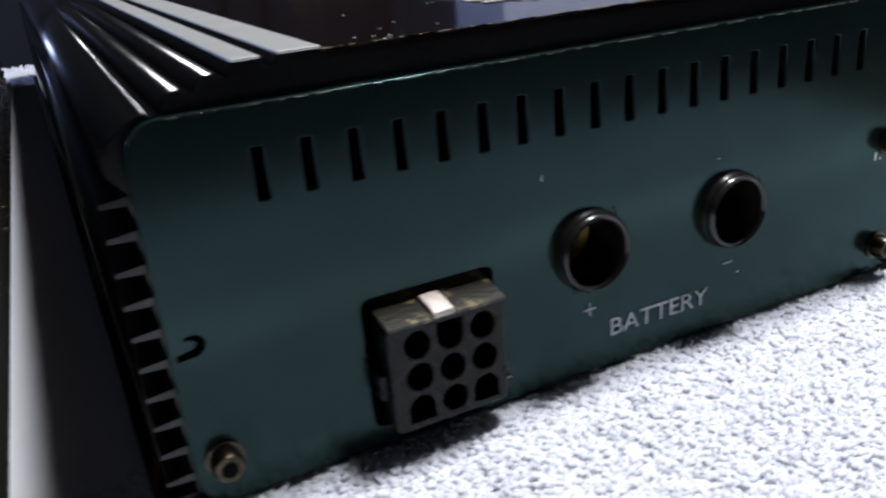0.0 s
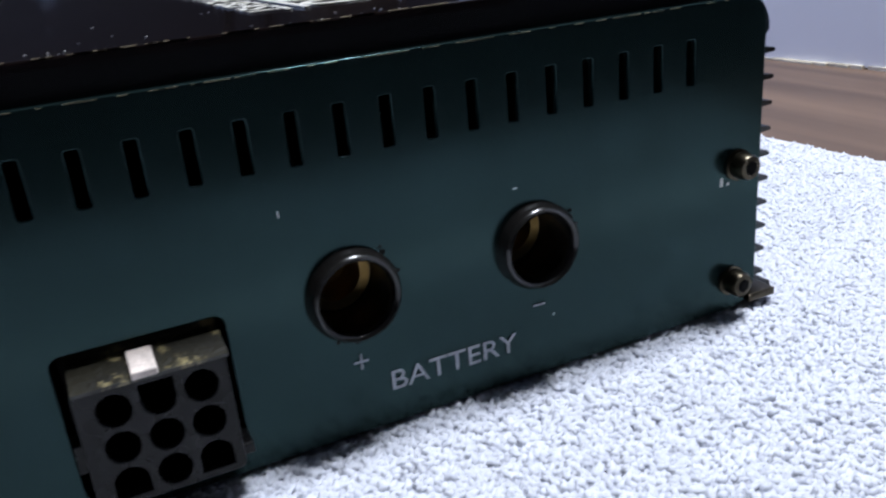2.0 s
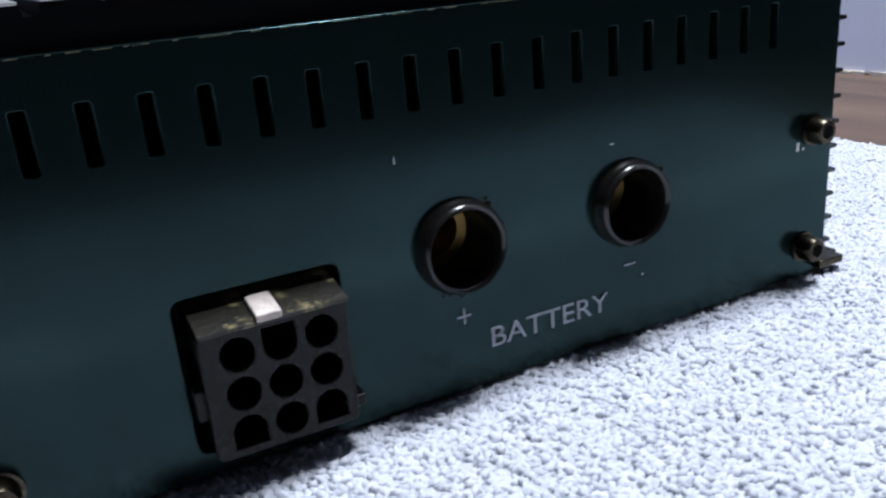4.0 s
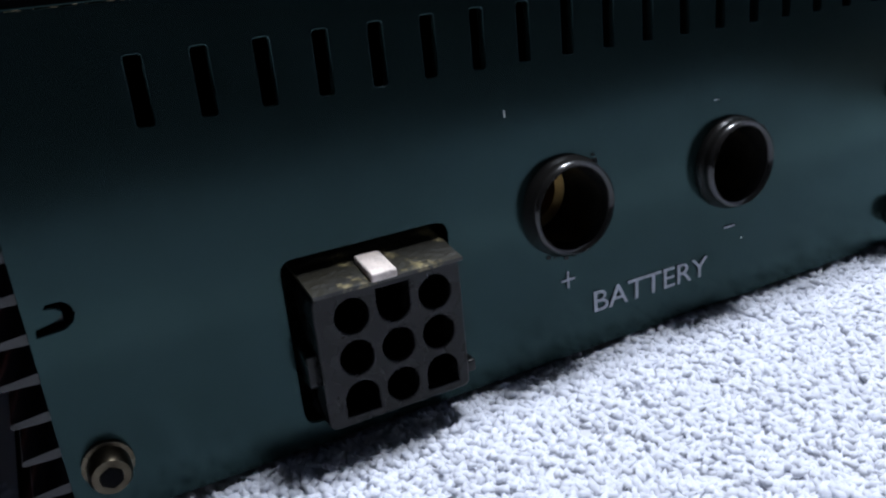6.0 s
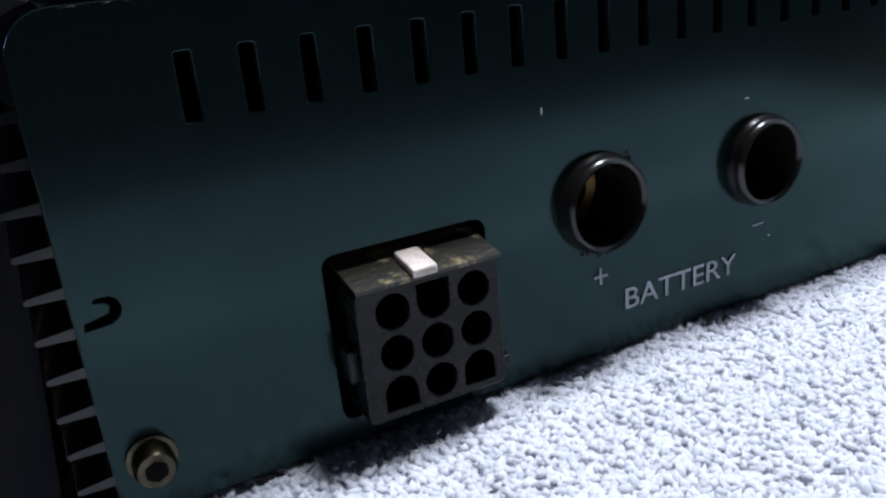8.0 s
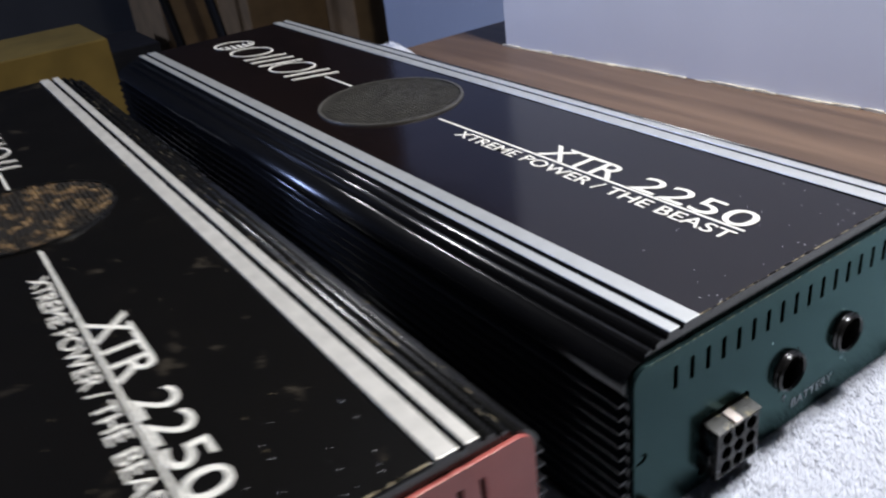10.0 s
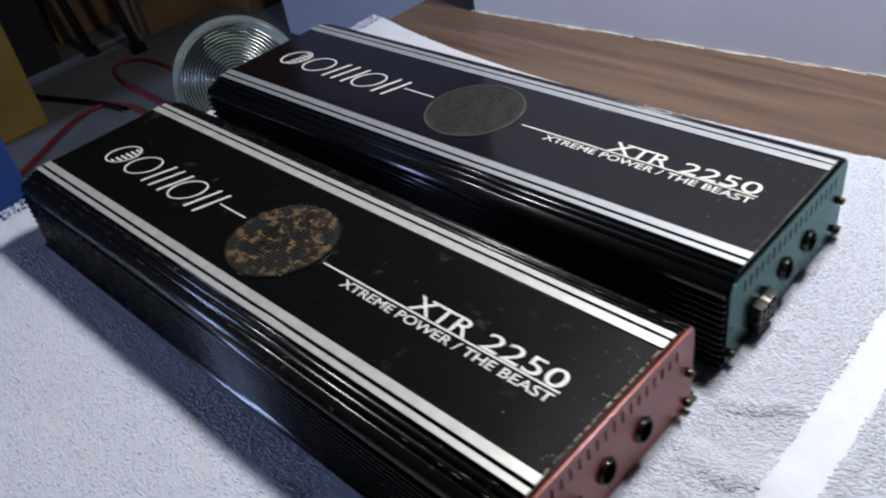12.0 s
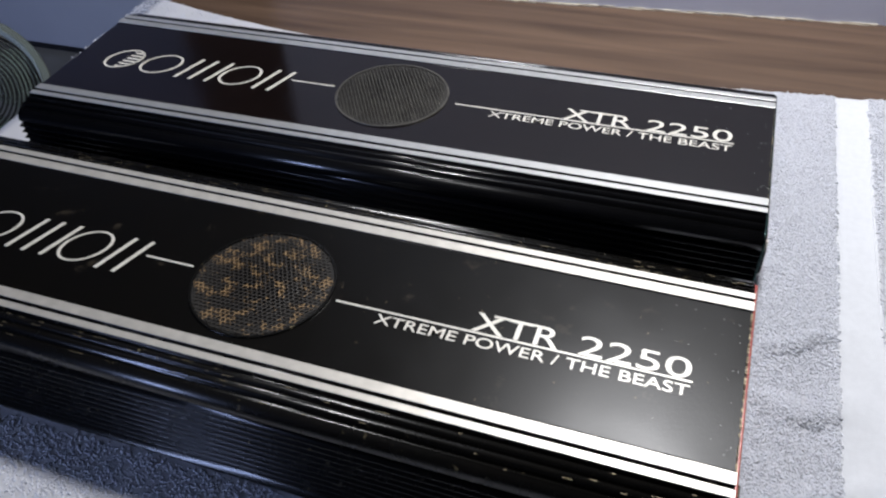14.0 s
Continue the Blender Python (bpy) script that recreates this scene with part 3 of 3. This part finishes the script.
    for i in range(34):
        x, y = -0.003 - 0.05 * random.random() ** 2, random.uniform(-0.056, 0.056)
        w = random.uniform(0.00008, 0.00018)
        box(bm, x - w * 1.4, x + w * 1.4, y - w, y + w, 0.0784, 0.07855)
    tagged(part("dust_speck", bm, CHIP, root, "pale settled dust"), kind="stuff")
    if worn:
        # nicks along the ridges, scratches and flecks on the panel
        random.seed(11)
        bm = bmesh.new()
        for i in range(110):
            x = random.uniform(-LENGTH, -0.01)
            s = random.choice((-1, 1))
            y, z = random.choice(((0.0768, 0.0772), (0.0794, 0.0767), (0.0826, 0.0757), (0.0850, 0.0746), (0.0884, 0.0727)))
            w = random.uniform(0.0004, 0.004)
            box(bm, x - w, x + w, s * y - 0.00010, s * y + 0.00012, z - 0.0002, z + 0.00012)
        tagged(part("worn_edge", bm, SCUFF, root, "bare metal nicks on the ridges"), kind="stuff")
        bm = bmesh.new()
        for i in range(22):
            x, y = random.uniform(-0.26, -0.01), random.uniform(-0.055, 0.055)
            a, w = random.uniform(0, 3.14), random.uniform(0.0002, 0.0011)
            q = [bm.verts.new((x + w * c * math.cos(a) - d * math.sin(a), y + w * c * math.sin(a) + d * math.cos(a), 0.07849)) for c, d in ((-1, -0.00012), (1, -0.00012), (1, 0.00012), (-1, 0.00012))]
            bm.faces.new(q)
        tagged(part("scratch", bm, SCUFF, root), kind="stuff")
        bm = bmesh.new()
        for i in range(60):
            y = random.uniform(-0.057, 0.057)
            w = random.uniform(0.0003, 0.0016)
            box(bm, -0.0032, -0.0021, y - w, y + w, 0.0783, 0.0786)
        tagged(part("chipped_edge", bm, SCUFF, root), kind="stuff")
    root.matrix_world = matrix
    return root


amp(TEAL, "dark teal", BLACK, PANEL, ALU, GRILLE, (-0.5846, -0.3980, -0.3575, -0.3047, -0.2486, -0.2185, -0.157, -0.0305, -0.002, 0.0012, 0.002), False,
    Matrix.Identity(4), "long black finned amplifier with dark teal end plate on towel")
amp(RED, "red", BLACK_WORN, PANEL_WORN, ALU_WORN, GRILLE_RUST, (-0.5740, -0.3916, -0.3546, -0.3020, -0.2496, -0.2201, -0.158, -0.0312, -0.0090, -0.0072, -0.0055), True,
    pose(-0.0044, -0.2262, -0.002, 0, 0, -0.8), "scuffed black finned amplifier with red end plate and rusty grille")

# ---- beyond the bench ----
# fan with a wire guard and clear blades
fan = tagged(new("pedestal_fan"), "pedestal fan with chrome ring guard and clear green blades", "fan")
hub = Vector((-1.003, 0.160, -0.128))
facing = (Vector((0.05, -0.5, 0.45)) - hub).to_track_quat("Z", "Y").to_matrix().to_4x4()
FM = Matrix.Translation(hub) @ facing


def torus(bm, R, r, h, m, n=56, k=6):
    rows = [[bm.verts.new(m @ Vector(((R + r * math.cos(2 * math.pi * j / k)) * math.cos(2 * math.pi * i / n), (R + r * math.cos(2 * math.pi * j / k)) * math.sin(2 * math.pi * i / n), h + r * math.sin(2 * math.pi * j / k)))) for j in range(k)] for i in range(n)]
    for i in range(n):
        for j in range(k):
            bm.faces.new((rows[i][j], rows[(i + 1) % n][j], rows[(i + 1) % n][(j + 1) % k], rows[i][(j + 1) % k]))


for k in range(13):
    bm = bmesh.new()
    R = 0.022 + 0.0056 * k
    torus(bm, R, 0.0016, 0.035 * math.sqrt(max(0, 1 - (R / 0.115) ** 2)) + 0.01, FM)
    shade(part("guard_ring", bm, CHROME, fan), 180)
bm = bmesh.new()
torus(bm, 0.101, 0.009, 0.0, FM)
shade(part("outer_rim", bm, glass, fan, "clear greenish plastic rim"), 180)
bm = bmesh.new()
lathe(bm, [(0.0, 0.044), (0.012, 0.043), (0.018, 0.036), (0.020, 0.0), (0.020, -0.06), (0.0, -0.07)], 28, FM)
shade(part("hub", bm, GREY_PANEL, fan), 40)
for k in range(4):
    bm = bmesh.new()
    rows = []
    for i in range(9):
        r = 0.024 + 0.07 * i / 8
        row = []
        for j in range(7):
            a = radians(90 * k + (j - 3) * (7 + 5 * math.sin(math.pi * i / 8)))
            row.append(bm.verts.new(FM @ Vector((r * math.cos(a), r * math.sin(a), -0.01 + 0.006 * (j - 3)))))
        rows.append(row)
    for i in range(8):
        for j in range(6):
            bm.faces.new((rows[i][j], rows[i + 1][j], rows[i + 1][j + 1], rows[i][j + 1]))
    bmesh.ops.solidify(bm, geom=bm.faces[:], thickness=0.002)
    shade(part("blade", bm, glass, fan, "clear green blade"), 60)
bm = bmesh.new()
lathe(bm, [(0.012, -0.78), (0.012, -0.14)], 16, Matrix.Translation((hub.x - 0.03, hub.y + 0.02, 0)))
part("pole", bm, GREY_PANEL, fan)
bm = bmesh.new()
lathe(bm, [(0.0, -0.77), (0.16, -0.775), (0.17, -0.80), (0.0, -0.80)], 36, Matrix.Translation((hub.x - 0.03, hub.y + 0.02, 0)))
part("base", bm, GREY_PANEL, fan)


def carton(name, x0, x1, y0, y1, z0, z1, mat, label, turn=0.0, flap=True):
    ob = tagged(new(name), label, "box")
    part("body", fresh_box(x0, x1, y0, y1, z0, z1, bevel=0.006), mat, ob)
    if flap:
        part("tape", fresh_box(x0 - 0.001, x1 + 0.002, (y0 + y1) / 2 - 0.03, (y0 + y1) / 2 + 0.03, z0 + (z1 - z0) * 0.5, z1 + 0.003), PAPER if flap == 2 else mat, ob)
    return ob


carton("cardboard_box", -4.0, -3.5, 0.75, 1.15, -0.8, 0.2, CARD, "tall brown cardboard box with pale paper on its front", flap=2)
carton("cardboard_box", -3.6, -3.15, 1.0, 1.35, -0.8, 0.3, CARD, "tall brown cardboard box on the concrete floor", flap=False)
carton("cardboard_box", -3.3, -2.9, 1.35, 1.75, -0.8, -0.1, CARD, "plain brown cardboard box on the concrete floor", flap=False)
carton("storage_bin", -3.7, -3.3, 0.25, 0.66, -0.8, -0.45, DARK_BOX, "low black storage bin on the floor", flap=False)
carton("yellow_box", -3.2, -2.8, -0.05, 0.36, -0.8, -0.3, CARD_YELLOW, "dull yellow box on the floor", flap=False)
carton("blue_crate", -1.25, -0.985, -0.50, -0.222, -0.8, 0.0, BLUE, "blue plastic crate beside the workbench", flap=False)
carton("dark_shelf", -3.3, -2.72, 1.36, 2.4, -0.1, 1.2, DARK_BOX, "dark cloth-covered shelf behind the boxes", flap=False)
for (xa, ya), (xb, yb) in (((-3.25, 0.77), (-3.25, 0.60)), ((-3.06, 0.89), (-3.1, 0.72))):
    st = tagged(new("stand_pole"), "thin black metal stand pole on the floor", "stand", "stand poles")
    bm = bmesh.new()
    lathe(bm, [(0.0, 0), (0.020, 0), (0.020, 1.3), (0.0, 1.3)], 14)
    m = Matrix.Translation((xa, ya, -0.8)) @ (Vector((xb, yb, 0.5)) - Vector((xa, ya, -0.8))).to_track_quat("Z", "Y").to_matrix().to_4x4()
    bmesh.ops.transform(bm, matrix=m, verts=bm.verts)
    part("pole", bm, RUBBER, st)
    bm = bmesh.new()
    lathe(bm, [(0.0, -0.8), (0.035, -0.8), (0.03, -0.77), (0.0, -0.765)], 14, Matrix.Translation((xa, ya, 0)))
    part("rubber_foot", bm, RUBBER, st)


def cord(name, pts, r, mat, label):
    cu = bpy.data.curves.new(name, "CURVE")
    cu.dimensions, cu.bevel_depth, cu.bevel_resolution = "3D", r, 3
    sp = cu.splines.new("NURBS")
    sp.points.add(len(pts) - 1)
    sp.use_endpoint_u, sp.order_u = True, 4
    for p, c in zip(sp.points, pts):
        p.co = (*c, 1)
    tmp = bpy.data.objects.new(name, cu)
    me = bpy.data.meshes.new_from_object(tmp)
    bpy.data.objects.remove(tmp)
    me.materials.clear()
    me.materials.append(mat)
    return tagged(new(name, me), label, "cable")


FZ = -0.792
cord("extension_cord", [(-2.2, 0.75, FZ), (-2.5, 0.80, FZ), (-2.75, 0.86, FZ), (-2.95, 0.86, FZ), (-3.05, 0.76, FZ), (-2.9, 0.68, FZ), (-2.6, 0.66, FZ), (-2.3, 0.66, FZ)], 0.008, CORD_RED, "red rubber cord looped on the concrete floor")
cord("extension_cord", [(-2.1, 0.55, FZ), (-2.4, 0.58, FZ), (-2.65, 0.60, FZ), (-2.75, 0.52, FZ), (-2.7, 0.38, FZ), (-2.6, 0.25, FZ), (-2.5, 0.1, FZ)], 0.008, CORD_RED, "red rubber cord running across the concrete floor")
cord("black_cable", [(-2.6, 0.56, FZ), (-2.85, 0.53, FZ), (-3.0, 0.42, FZ), (-3.2, 0.4, FZ)], 0.012, RUBBER, "black cable lying on the concrete floor")

# lamp that lights the bench
lamp = tagged(new("ceiling_lamp"), "white ceiling lamp hanging over the bench", "lamp")
part("rod", fresh_box(KEY[0] - 0.01, KEY[0] + 0.01, KEY[1] - 0.01, KEY[1] + 0.01, KEY[2] + 0.14, 1.9), BOARD, lamp)
part("housing", fresh_box(KEY[0] - 0.18, KEY[0] + 0.18, KEY[1] - 0.14, KEY[1] + 0.14, KEY[2] + 0.04, KEY[2] + 0.14, bevel=0.01), BOARD, lamp)
